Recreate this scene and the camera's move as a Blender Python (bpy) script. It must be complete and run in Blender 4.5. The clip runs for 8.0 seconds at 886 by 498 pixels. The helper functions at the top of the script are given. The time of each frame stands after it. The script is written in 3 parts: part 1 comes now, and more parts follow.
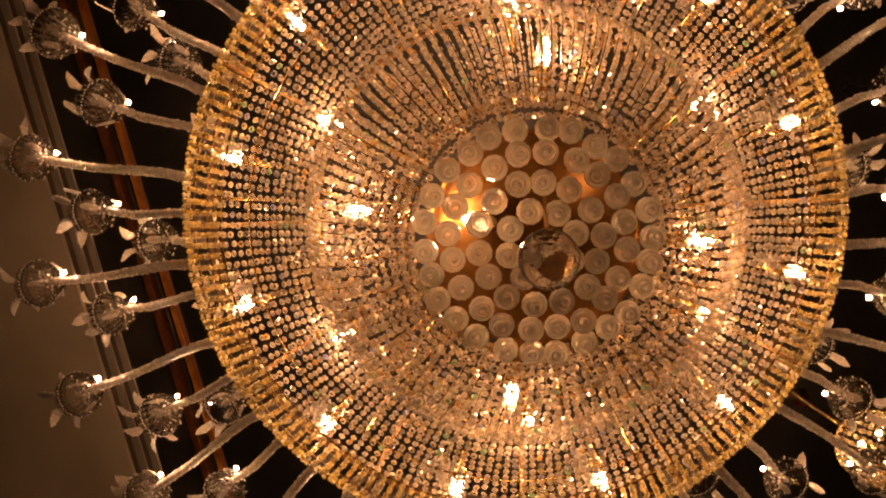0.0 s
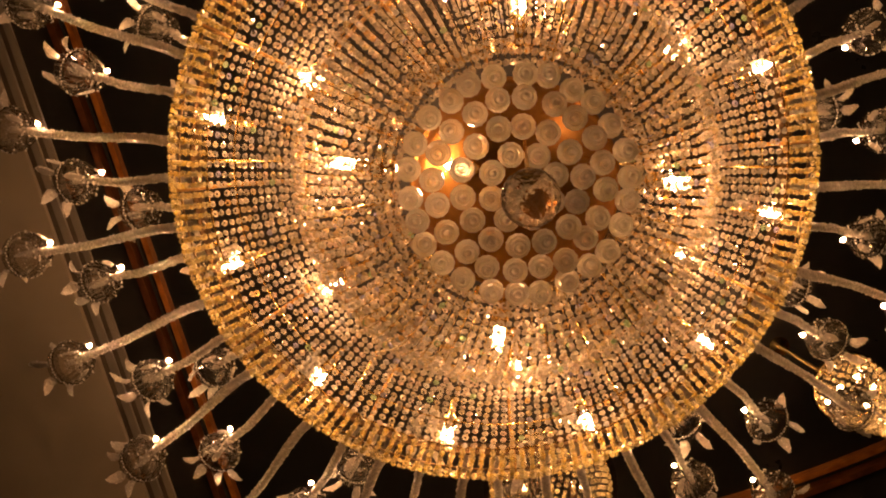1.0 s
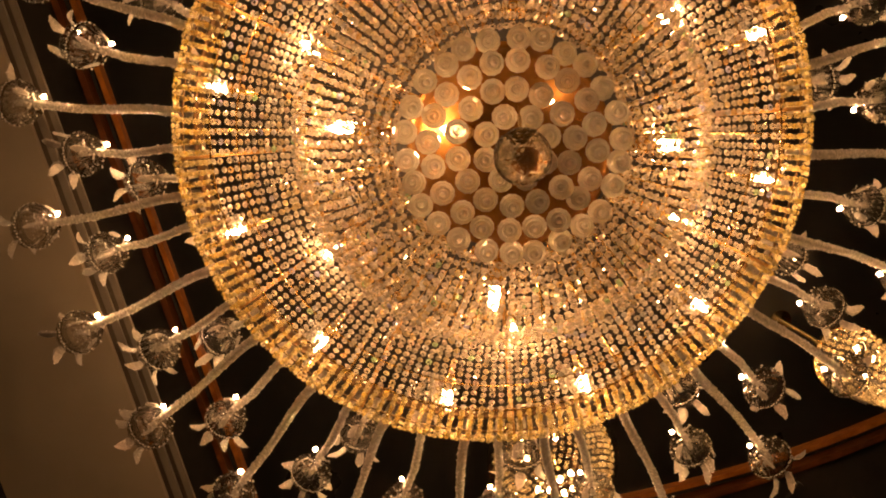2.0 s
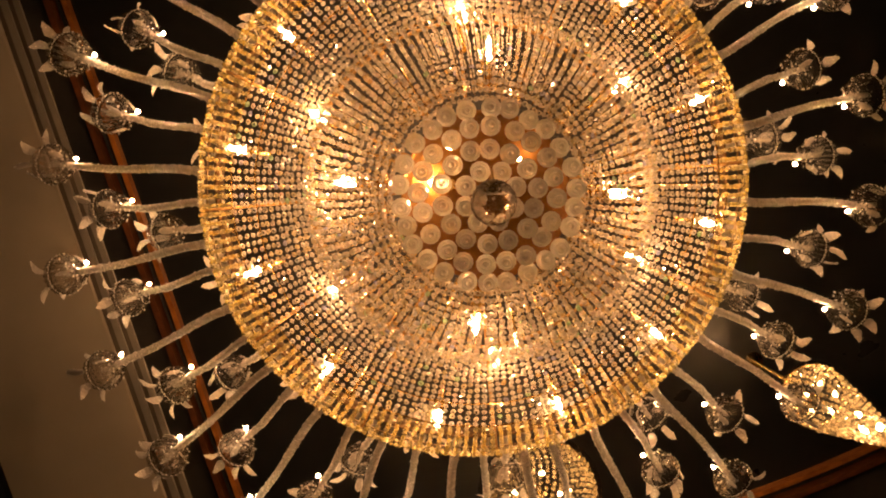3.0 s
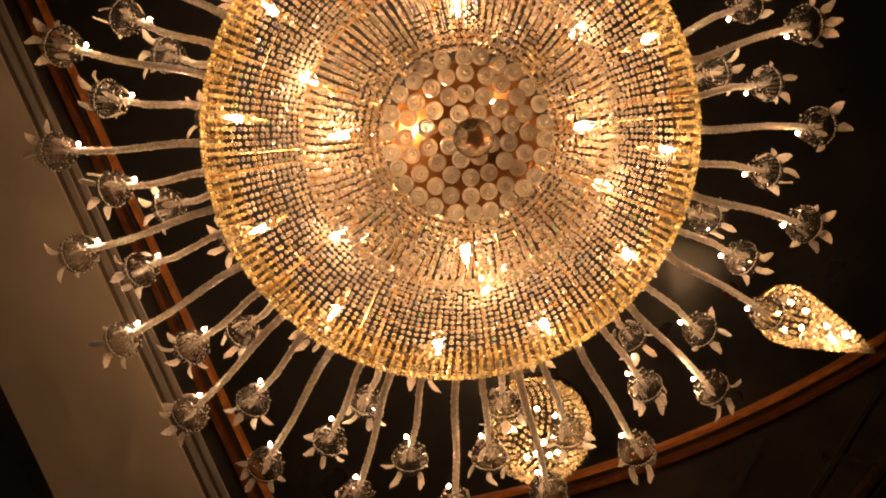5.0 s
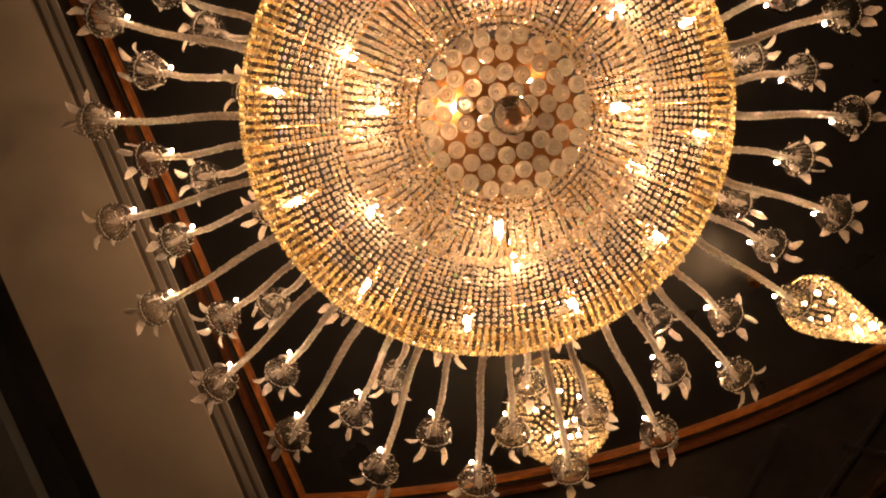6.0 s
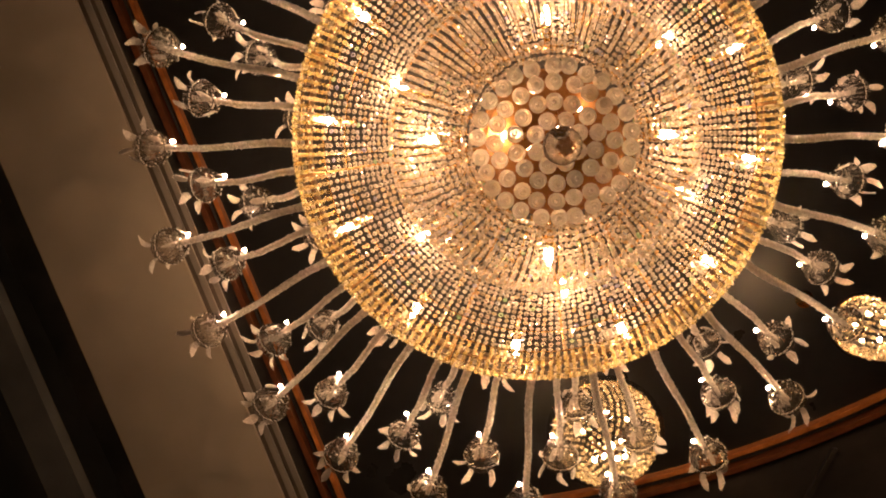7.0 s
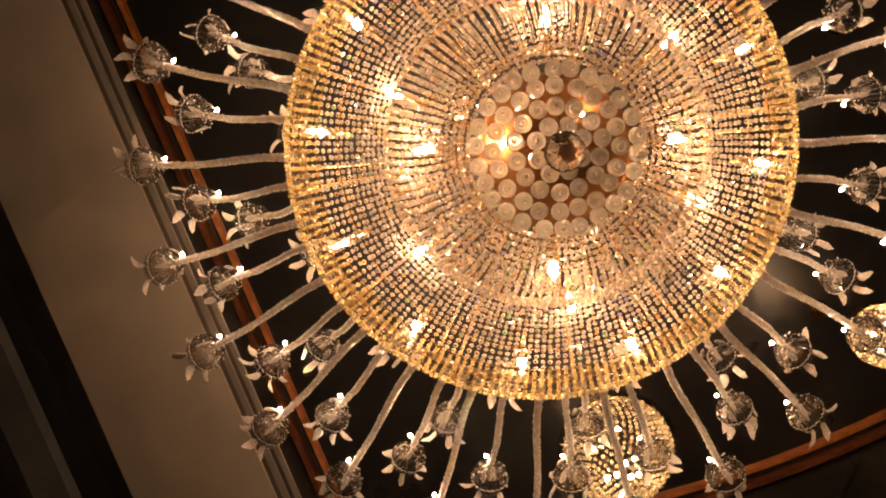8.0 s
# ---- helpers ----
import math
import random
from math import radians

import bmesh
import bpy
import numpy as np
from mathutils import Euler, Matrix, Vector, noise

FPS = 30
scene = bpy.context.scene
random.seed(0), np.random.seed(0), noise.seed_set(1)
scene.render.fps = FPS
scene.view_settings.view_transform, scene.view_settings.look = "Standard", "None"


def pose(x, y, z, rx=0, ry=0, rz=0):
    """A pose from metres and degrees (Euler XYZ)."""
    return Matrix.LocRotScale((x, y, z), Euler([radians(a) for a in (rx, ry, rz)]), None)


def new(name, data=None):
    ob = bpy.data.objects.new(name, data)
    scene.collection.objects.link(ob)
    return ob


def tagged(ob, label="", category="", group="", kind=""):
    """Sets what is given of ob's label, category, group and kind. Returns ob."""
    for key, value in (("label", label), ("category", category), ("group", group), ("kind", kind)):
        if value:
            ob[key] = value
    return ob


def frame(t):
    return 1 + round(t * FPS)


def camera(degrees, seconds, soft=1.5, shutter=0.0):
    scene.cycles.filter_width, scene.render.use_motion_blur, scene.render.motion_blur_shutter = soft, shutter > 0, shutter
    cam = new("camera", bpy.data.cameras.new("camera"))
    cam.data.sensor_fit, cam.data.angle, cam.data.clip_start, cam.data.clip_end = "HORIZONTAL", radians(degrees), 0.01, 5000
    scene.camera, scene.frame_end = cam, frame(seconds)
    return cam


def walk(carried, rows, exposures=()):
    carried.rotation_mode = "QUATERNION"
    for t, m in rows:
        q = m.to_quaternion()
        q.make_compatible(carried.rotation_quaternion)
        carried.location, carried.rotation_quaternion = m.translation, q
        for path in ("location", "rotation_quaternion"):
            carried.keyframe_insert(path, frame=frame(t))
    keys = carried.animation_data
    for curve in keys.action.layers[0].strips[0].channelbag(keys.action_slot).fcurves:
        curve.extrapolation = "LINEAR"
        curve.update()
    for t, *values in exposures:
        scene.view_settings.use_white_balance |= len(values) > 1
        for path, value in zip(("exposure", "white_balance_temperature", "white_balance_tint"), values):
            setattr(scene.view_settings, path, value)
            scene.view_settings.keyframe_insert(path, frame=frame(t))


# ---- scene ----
# Crystal chandelier in a dark hall. The chandelier's axis is the z axis; its outer lamps burn at z = LAMP.
LAMP = 4.5

# ---- camera ----
cam = camera(51.0, 8.0, soft=1.9)
# Seconds, then the place and the turn of the upward-looking camera, told from the level of the outer lamps.
AIM = pose(0, 0, LAMP, 90, 0, 19.5)
PATH = [
    (0, -0.134, -2.117, 0.098, 0.83, -4.92, -1.99),
    (0.5, -0.134, -2.118, 0.100, 0.95, -5.80, -0.86),
    (1, -0.139, -2.165, 0.061, -0.49, -6.72, -0.16),
    (1.2, -0.137, -2.175, 0.035, -0.99, -6.58, -0.49),
    (2.3, -0.118, -2.264, 0.031, 0.06, -8.17, 0.63),
    (2.5, -0.119, -2.335, 0.029, -0.54, -6.18, 0.90),
    (3, -0.114, -2.558, 0.024, -0.65, -4.37, 0.61),
    (3.5, -0.147, -2.673, 0.019, 0.73, -6.49, -1.11),
    (4, -0.147, -2.716, 0.010, -0.45, -4.99, 2.82),
    (4.2, -0.151, -2.747, -0.012, -0.99, -7.09, 2.66),
    (5.3, -0.152, -2.835, -0.044, -2.56, -5.99, 6.01),
    (5.5, -0.172, -2.843, -0.054, -1.00, -6.83, 4.50),
    (6, -0.178, -2.858, -0.052, -0.73, -7.08, 3.93),
    (6.5, -0.178, -2.877, -0.045, -0.31, -7.92, 1.97),
    (7, -0.199, -2.890, -0.020, 1.81, -5.89, 4.33),
    (7.5, -0.180, -2.786, -0.023, 1.50, -6.66, 3.60),
    (8, -0.179, -2.767, -0.035, 2.24, -4.91, 5.44),
]
EXPOSURE = [(0, -0.62, 8200, 31), (1, -0.42, 8550, 25), (2.5, -0.08, 8200, 17), (4, 0.04, 7550, 17), (5.5, 0.30, 6750, 15), (6.5, 0.47, 6350, 14), (8, 0.41, 6150, 16)]
walk(cam, [(t, AIM @ pose(x, y, z, 90 + pitch, roll, yaw)) for t, x, y, z, yaw, pitch, roll in PATH], EXPOSURE)

# ---- light: a dark hall, lit by the bulbs of the chandeliers ----
BULB, CORE, GLINT, FAR_BULB = 740.0, 400.0, 620.0, 170.0
WARM = (1.0, 0.585, 0.29)
world = bpy.data.worlds.new("world")
world.use_nodes = True
world.node_tree.nodes["Background"].inputs[0].default_value = (1.0, 0.75, 0.55, 1)
world.node_tree.nodes["Background"].inputs[1].default_value = 0.004
scene.world = world


# ---- materials ----
def material(name, color, rough=0.5, metal=0.0, glass=0.0, ior=1.5, spread=0.0, island=False, bump=0.0, scale=40.0, stain=0.0, stain_scale=3.0, coat=0.0, through_light=0.0, tints=()):
    m = bpy.data.materials.new(name)
    m.use_nodes = True
    nodes, links = m.node_tree.nodes, m.node_tree.links
    b = nodes["Principled BSDF"]
    b.inputs["Base Color"].default_value = (*color, 1)
    b.inputs["Roughness"].default_value = rough
    b.inputs["Metallic"].default_value = metal
    b.inputs["Transmission Weight"].default_value = glass
    b.inputs["IOR"].default_value = ior
    b.inputs["Coat Weight"].default_value = coat
    last = None
    if spread:
        source = nodes.new("ShaderNodeNewGeometry" if island else "ShaderNodeObjectInfo")
        hue = nodes.new("ShaderNodeHueSaturation")
        hue.inputs["Color"].default_value = (*color, 1)
        ramp = nodes.new("ShaderNodeMapRange")
        ramp.inputs["To Min"].default_value, ramp.inputs["To Max"].default_value = 1 - spread, 1 + spread * 0.6
        links.new(source.outputs["Random Per Island" if island else "Random"], ramp.inputs["Value"])
        links.new(ramp.outputs[0], hue.inputs["Value"])
        if tints:
            mixed = nodes.new("ShaderNodeValToRGB")
            mixed.color_ramp.interpolation = "CONSTANT"
            mixed.color_ramp.elements[0].color = (*color, 1)
            mixed.color_ramp.elements[1].position, mixed.color_ramp.elements[1].color = 1.0, (*color, 1)
            for place, tint in tints:
                mixed.color_ramp.elements.new(place).color = (*tint, 1)
            churn = nodes.new("ShaderNodeMath")
            churn.operation = "FRACT"
            spin = nodes.new("ShaderNodeMath")
            spin.operation = "MULTIPLY"
            spin.inputs[1].default_value = 97.3
            links.new(source.outputs["Random Per Island" if island else "Random"], spin.inputs[0])
            links.new(spin.outputs[0], churn.inputs[0])
            links.new(churn.outputs[0], mixed.inputs[0])
            links.new(mixed.outputs[0], hue.inputs["Color"])
        last = hue.outputs[0]
    if stain:
        coords, n = nodes.new("ShaderNodeTexCoord"), nodes.new("ShaderNodeTexNoise")
        n.inputs["Scale"].default_value, n.inputs["Detail"].default_value = stain_scale, 6
        links.new(coords.outputs["Object"], n.inputs["Vector"])
        mix = nodes.new("ShaderNodeMix")
        mix.data_type = "RGBA"
        mix.inputs[6].default_value = (*color, 1)
        mix.inputs[7].default_value = (*[c * (1 - stain) for c in color], 1)
        if last:
            links.new(last, mix.inputs[6])
        push = nodes.new("ShaderNodeMapRange")
        push.inputs["From Min"].default_value, push.inputs["From Max"].default_value = 0.35, 0.65
        links.new(n.outputs["Fac"], push.inputs["Value"])
        links.new(push.outputs[0], mix.inputs[0])
        last = mix.outputs[2]
        rr = nodes.new("ShaderNodeMapRange")
        rr.inputs["To Min"].default_value, rr.inputs["To Max"].default_value = rough * 0.75, min(1, rough * 1.25)
        links.new(n.outputs["Fac"], rr.inputs["Value"])
        links.new(rr.outputs[0], b.inputs["Roughness"])
    if last:
        links.new(last, b.inputs["Base Color"])
    if bump:
        coords, n, k = nodes.new("ShaderNodeTexCoord"), nodes.new("ShaderNodeTexVoronoi"), nodes.new("ShaderNodeBump")
        n.inputs["Scale"].default_value, k.inputs["Strength"].default_value, k.inputs["Distance"].default_value = scale, bump, 0.003
        links.new(coords.outputs["Object"], n.inputs["Vector"])
        links.new(n.outputs["Distance"], k.inputs["Height"])
        links.new(k.outputs[0], b.inputs["Normal"])
    if through_light:
        soft, mix = nodes.new("ShaderNodeBsdfTranslucent"), nodes.new("ShaderNodeMixShader")
        soft.inputs["Color"].default_value = (*color, 1)
        mix.inputs[0].default_value = through_light
        links.new(b.outputs[0], mix.inputs[1])
        links.new(soft.outputs[0], mix.inputs[2])
        links.new(mix.outputs[0], nodes["Material Output"].inputs[0])
    return m


def wood(name, dark, light, rough):
    m = material(name, light, rough, coat=0.5)
    nodes, links = m.node_tree.nodes, m.node_tree.links
    coords, stretch, n, ramp = (nodes.new("ShaderNode" + k) for k in ("TexCoord", "Mapping", "TexNoise", "ValToRGB"))
    stretch.inputs["Scale"].default_value = (6, 6, 60)
    n.inputs["Scale"].default_value, n.inputs["Detail"].default_value = 2.5, 8
    ramp.color_ramp.elements[0].color, ramp.color_ramp.elements[1].color = (*dark, 1), (*light, 1)
    ramp.color_ramp.elements[0].position, ramp.color_ramp.elements[1].position = 0.3, 0.7
    links.new(coords.outputs["Object"], stretch.inputs[0])
    links.new(stretch.outputs[0], n.inputs["Vector"])
    links.new(n.outputs["Fac"], ramp.inputs[0])
    links.new(ramp.outputs[0], nodes["Principled BSDF"].inputs["Base Color"])
    return m


def glowing(name, color, strength):
    m = bpy.data.materials.new(name)
    m.use_nodes = True
    b = m.node_tree.nodes["Principled BSDF"]
    b.inputs["Base Color"].default_value = (0.9, 0.85, 0.75, 1)
    b.inputs["Emission Color"].default_value = (*color, 1)
    b.inputs["Emission Strength"].default_value = strength
    return m


def envelope(name, color, veil):
    """Thin bulb glass and glare halo: most light goes straight through, some of it is scattered."""
    m = bpy.data.materials.new(name)
    m.use_nodes = True
    nodes, links = m.node_tree.nodes, m.node_tree.links
    clear, soft, mix = (nodes.new("ShaderNode" + k) for k in ("BsdfTransparent", "BsdfTranslucent", "MixShader"))
    soft.inputs["Color"].default_value = (*color, 1)
    mix.inputs[0].default_value = veil
    links.new(clear.outputs[0], mix.inputs[1])
    links.new(soft.outputs[0], mix.inputs[2])
    links.new(mix.outputs[0], nodes["Material Output"].inputs[0])
    return m


def thin(name, share):
    """Thin blown glass: a share of the light goes straight through, the rest is bent as by thick glass."""
    m = material(name, (0.99, 0.95, 0.91), 0.02, glass=1.0, ior=1.45)
    nodes, links = m.node_tree.nodes, m.node_tree.links
    clear, mix = nodes.new("ShaderNodeBsdfTransparent"), nodes.new("ShaderNodeMixShader")
    mix.inputs[0].default_value = share
    links.new(nodes["Principled BSDF"].outputs[0], mix.inputs[1])
    links.new(clear.outputs[0], mix.inputs[2])
    links.new(mix.outputs[0], nodes["Material Output"].inputs[0])
    return m


ENVELOPE = envelope("thin_bulb_glass", (1.0, 0.88, 0.66), 0.05)
# Tinted beads carry the rainbow glints of dispersion in their base colour.
CRYSTAL = material("cut_crystal", (0.98, 0.91, 0.83), 0.04, glass=0.80, ior=1.6, spread=0.3, island=True, through_light=0.11, tints=((0.68, (1.0, 0.82, 0.50)), (0.82, (1.0, 0.78, 0.72)), (0.91, (0.78, 0.84, 1.0)), (0.96, (1.0, 0.58, 0.14)), (0.975, (0.40, 0.46, 1.0)), (0.988, (0.50, 1.0, 0.55))))
TABLE = material("clear_crystal_table", (0.97, 0.92, 0.86), 0.02, glass=0.97, ior=1.45)
AMBER = material("amber_lit_crystal", (0.95, 0.84, 0.62), 0.06, glass=0.8, ior=1.55, spread=0.5, island=True, through_light=0.1)
DROP = material("crystal_drop", (0.97, 0.95, 0.89), 0.02, glass=0.80, ior=1.52, spread=0.25, through_light=0.18)
BALL = material("crystal_ball", (0.98, 0.93, 0.88), 0.01, glass=0.96, ior=1.5, through_light=0.04)
DISH_BRASS = material("dark_amber_brass", (0.20, 0.10, 0.035), 0.4, metal=1.0, stain=0.4, stain_scale=22)
CLEAR = thin("clear_glass", 0.5)
FROST = material("pressed_glass", (1.0, 0.90, 0.84), 0.04, glass=0.52, ior=1.5, through_light=0.2, bump=0.6, scale=140, stain=0.3, stain_scale=120)
# Nearly matt white, for flecks that imitate sparkle on the glass.
GLINT_FLECK = material("white_glint_flecks", (1.0, 0.93, 0.87), 0.05, glass=0.1, ior=1.6, through_light=0.35)
# Brass with the shade behind the rim strings put into its colour.
SHADE_BRASS = material("shaded_brass", (0.07, 0.04, 0.018), 0.5, metal=0.8, stain=0.4, stain_scale=20)
RIM_CRYSTAL = material("golden_cut_crystal", (0.98, 0.86, 0.55), 0.05, glass=0.76, ior=1.6, spread=0.42, island=True, through_light=0.08, tints=((0.55, (1.0, 0.92, 0.72)), (0.8, (0.96, 0.76, 0.30))))
# Fine light and dark patches in the colour imitate glitter along the rods.
ROD = material("sparkle_patched_glass", (1.0, 0.91, 0.85), 0.06, glass=0.18, ior=1.55, bump=1.0, scale=260, through_light=0.34, stain=0.75, stain_scale=150)
GOLD = material("gold_plated_metal", (0.90, 0.66, 0.31), 0.24, metal=1.0, stain=0.3, stain_scale=25)
BRASS = material("amber_brass", (0.30, 0.18, 0.08), 0.5, metal=1.0, stain=0.3, stain_scale=18)
LIT = glowing("lit_bulb", WARM, BULB)
LIT_CORE = glowing("lit_core_bulb", WARM, CORE)
LIT_SMALL = glowing("lit_small_bulb", (1.0, 0.68, 0.36), GLINT)
LIT_FAR = glowing("lit_far_bulb", WARM, FAR_BULB)
BLACK = material("black_lacquer_ceiling", (0.020, 0.018, 0.017), 0.3, stain=0.4, stain_scale=2)
DARK = material("dark_stained_ceiling", (0.050, 0.041, 0.035), 0.5, stain=0.5, stain_scale=3, bump=0.1, scale=30)
PLASTER = material("cream_plaster", (0.31, 0.25, 0.195), 0.75, stain=0.05, stain_scale=5, bump=0.05, scale=70)
GREY = material("grey_moulding_paint", (0.22, 0.185, 0.155), 0.55, stain=0.2, stain_scale=4)
# Recessed strips of the beam's edge, a darker brown than the strips beside them.
GROOVE = material("brown_groove", (0.10, 0.075, 0.055), 0.6, stain=0.2, stain_scale=4)
# Darker copy of the reddish wood: the outer moulding's dimness is in its colour.
DIM_WOOD = wood("shaded_reddish_wood", (0.10, 0.03, 0.010), (0.20, 0.06, 0.018), 0.45)
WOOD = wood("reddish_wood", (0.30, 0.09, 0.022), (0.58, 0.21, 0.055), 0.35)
DARK_WALL = material("dark_wall_cloth", (0.02, 0.018, 0.017), 0.85, stain=0.4, stain_scale=2)
DUSK = material("grey_wall_strip", (0.10, 0.10, 0.10), 0.7, stain=0.3, stain_scale=3)
CARPET = material("brown_carpet", (0.10, 0.06, 0.04), 0.95, stain=0.4, stain_scale=5, bump=0.3, scale=200)


# ---- mesh helpers ----
def mesh_of(name, verts, faces, mat, smooth=False):
    me = bpy.data.meshes.new(name)
    me.from_pydata([tuple(v) for v in verts], [], [tuple(int(i) for i in f) for f in faces])
    me.materials.append(mat)
    if smooth:
        me.shade_smooth()
    return me


def part(name, me, parent, label="", at=None):
    ob = new(name, me)
    ob.parent = parent
    if at is not None:
        ob.matrix_basis = at
    return tagged(ob, label)


def thing(name, at, label, category, group="", kind=""):
    ob = new(name)
    ob.empty_display_size = 0.1
    ob.matrix_basis = at
    return tagged(ob, label, category, group, kind)


def lathe(profile, n, closed=False, lobes=0, depth=0.0):
    """Rings of (radius, height) turned about z; a radius of 0 closes the end."""
    verts, faces, rings = [], [], []
    for r, z in profile:
        if r <= 0:
            rings.append([len(verts)])
            verts.append((0, 0, z))
            continue
        rings.append(list(range(len(verts), len(verts) + n)))
        for i in range(n):
            a = 2 * math.pi * i / n
            q = r * (1 + depth * math.cos(lobes * a))
            verts.append((q * math.cos(a), q * math.sin(a), z))
    pairs = list(zip(rings, rings[1:])) + ([(rings[-1], rings[0])] if closed else [])
    for p, q in pairs:
        for i in range(n):
            j = (i + 1) % n
            if len(p) == 1:
                faces.append((p[0], q[j], q[i]))
            elif len(q) == 1:
                faces.append((p[i], p[j], q[0]))
            else:
                faces.append((p[i], p[j], q[j], q[i]))
    return verts, faces


def torus(radius, z, wide, high, n=120, m=6):
    return lathe([(radius + wide * math.cos(2 * math.pi * k / m), z + high * math.sin(2 * math.pi * k / m)) for k in range(m)], n, closed=True)


def tube(points, radius, m=8, twist=0.0, flute=0.0, rough=0.0):
    """A round bar along points that lie in one upright plane; radius: one number, or one for each point."""
    points = [Vector(p) for p in points]
    verts, faces = [], []
    for i, p in enumerate(points):
        d = (points[min(i + 1, len(points) - 1)] - points[max(i - 1, 0)]).normalized()
        side = d.cross(Vector((0, 0, 1)))
        side = side.normalized() if side.length > 1e-4 else Vector((1, 0, 0))
        up = side.cross(d)
        q = radius[i] if isinstance(radius, (list, tuple)) else radius
        for k in range(m):
            a = 2 * math.pi * k / m + twist * i
            f = q * (1 + (flute if k % 2 else -flute) + rough * (random.random() - 0.5))
            verts.append(p + side * (f * math.cos(a)) + up * (f * math.sin(a)))
    for i in range(len(points) - 1):
        for k in range(m):
            a, b = i * m + k, i * m + (k + 1) % m
            faces.append((a, b, b + m, a + m))
    faces.append(tuple(range(m))[::-1])
    faces.append(tuple(range((len(points) - 1) * m, len(points) * m)))
    return verts, faces


def merged(pieces):
    verts, faces = [], []
    for v, f in pieces:
        k = len(verts)
        verts += list(v)
        faces += [tuple(i + k for i in g) for g in f]
    return verts, faces


def scattered(base, frames):
    """Many copies of a small solid in one mesh; frames: rows of centre and three axes."""
    v = np.array(base[0], float)
    verts, faces = [], []
    for k, (centre, axes) in enumerate(frames):
        verts.append(v @ np.array(axes) + np.array(centre))
        faces += [tuple(i + k * len(v) for i in f) for f in base[1]]
    return np.concatenate(verts), faces


def box(x0, x1, y0, y1, z0, z1):
    v = [(x, y, z) for x in (x0, x1) for y in (y0, y1) for z in (z0, z1)]
    return v, [(0, 1, 3, 2), (4, 6, 7, 5), (0, 4, 5, 1), (2, 3, 7, 6), (0, 2, 6, 4), (1, 5, 7, 3)]


def polar(r, a, z):
    return Vector((r * math.cos(a), r * math.sin(a), z))


def between(points, s):
    """The place at the share s of a polyline of (radius, height)."""
    p = np.array(points)
    d = np.concatenate([[0], np.cumsum(np.hypot(*np.diff(p, axis=0).T))])
    return np.interp(s * d[-1], d, p[:, 0]), np.interp(s * d[-1], d, p[:, 1]), d[-1]


# ---- the hall ----
def setting(name, geometry, mat, label, category):
    return tagged(new(name, mesh_of(name, *geometry, mat)), label, category, kind="structure")


TOP = LAMP + 3.2
SOFFIT = LAMP + 1.6
setting("floor", box(-3.35, 8, -6, 6, -0.2, 0), CARPET, "dark brown carpeted hall floor", "floor")
# The west wall's place is assumed: set close to keep the side past the beam black.
setting("wall_west", box(-3.55, -3.35, -6.2, 6.2, -0.2, TOP + 0.4), DARK_WALL, "dark cloth-covered hall wall", "wall")
setting("wall_east", box(8, 8.2, -6.2, 6.2, -0.2, TOP + 0.4), DARK_WALL, "dark cloth-covered hall wall", "wall")
setting("wall_south", box(-3.35, 8, -6.2, -6, -0.2, TOP + 0.4), DARK_WALL, "dark cloth-covered hall wall", "wall")
setting("wall_north", box(-3.35, 8, 6, 6.2, -0.2, TOP + 0.4), DARK_WALL, "dark cloth-covered hall wall", "wall")
setting("ceiling", box(-3.35, 8, -6, 6, TOP + 0.06, TOP + 0.3), DARK, "dark stained hall ceiling", "ceiling")


def bow(x, sign, out=0.0):
    """The bowed long side of the lacquered panel."""
    return sign * (2.50 + out - 0.064 * (x - 1.2) ** 2)


def outline(out):
    north, south = np.linspace(-1.930 - out, 4.33 + out, 41), np.linspace(-1.790 - out, 4.33 + out, 41)
    return [(x, bow(x, 1, out)) for x in north] + [(x, bow(x, -1, out)) for x in south[::-1]]


def band(inner, outer, low, high, shape):
    """A moulding round the panel: from an inner to an outer offset."""
    rings = [[(x, y, z) for x, y in shape(o)] for o, z in ((inner, high), (inner + 0.012, low), (outer - 0.012, low), (outer, high))]
    n = len(rings[0])
    verts = [v for r in rings for v in r]
    faces = []
    for k in range(4):
        p, q = k * n, (k + 1) % 4 * n
        faces += [(p + i, p + (i + 1) % n, q + (i + 1) % n, q + i) for i in range(n)]
    return verts, faces


panel = [(x, y, z) for z in (TOP + 0.02, TOP + 0.05) for x, y in outline(0.02)]
count = len(panel) // 2
setting("ceiling_panel", (panel, [tuple(range(count)), tuple(range(2 * count - 1, count - 1, -1))] + [(i, i + count, (i + 1) % count + count, (i + 1) % count) for i in range(count)]), BLACK, "glossy black lacquered ceiling panel", "ceiling")
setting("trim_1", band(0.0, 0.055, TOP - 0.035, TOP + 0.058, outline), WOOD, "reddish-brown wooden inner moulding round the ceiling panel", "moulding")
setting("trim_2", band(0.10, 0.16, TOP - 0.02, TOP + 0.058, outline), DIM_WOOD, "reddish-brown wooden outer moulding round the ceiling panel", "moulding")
setting("trim_3", band(0.057, 0.098, TOP + 0.01, TOP + 0.058, outline), DARK, "dark groove between two wooden mouldings", "moulding")

# Cream beam that crosses the hall beside the panel, with a stepped edge; it runs a little askew.
ASKEW = pose(0, 0, 0, 0, 0, 2.5)
setting("beam", box(-2.365, -1.709, -5.8, 5.8, SOFFIT, SOFFIT + 0.10), PLASTER, "cream plastered ceiling beam", "beam").matrix_basis = ASKEW
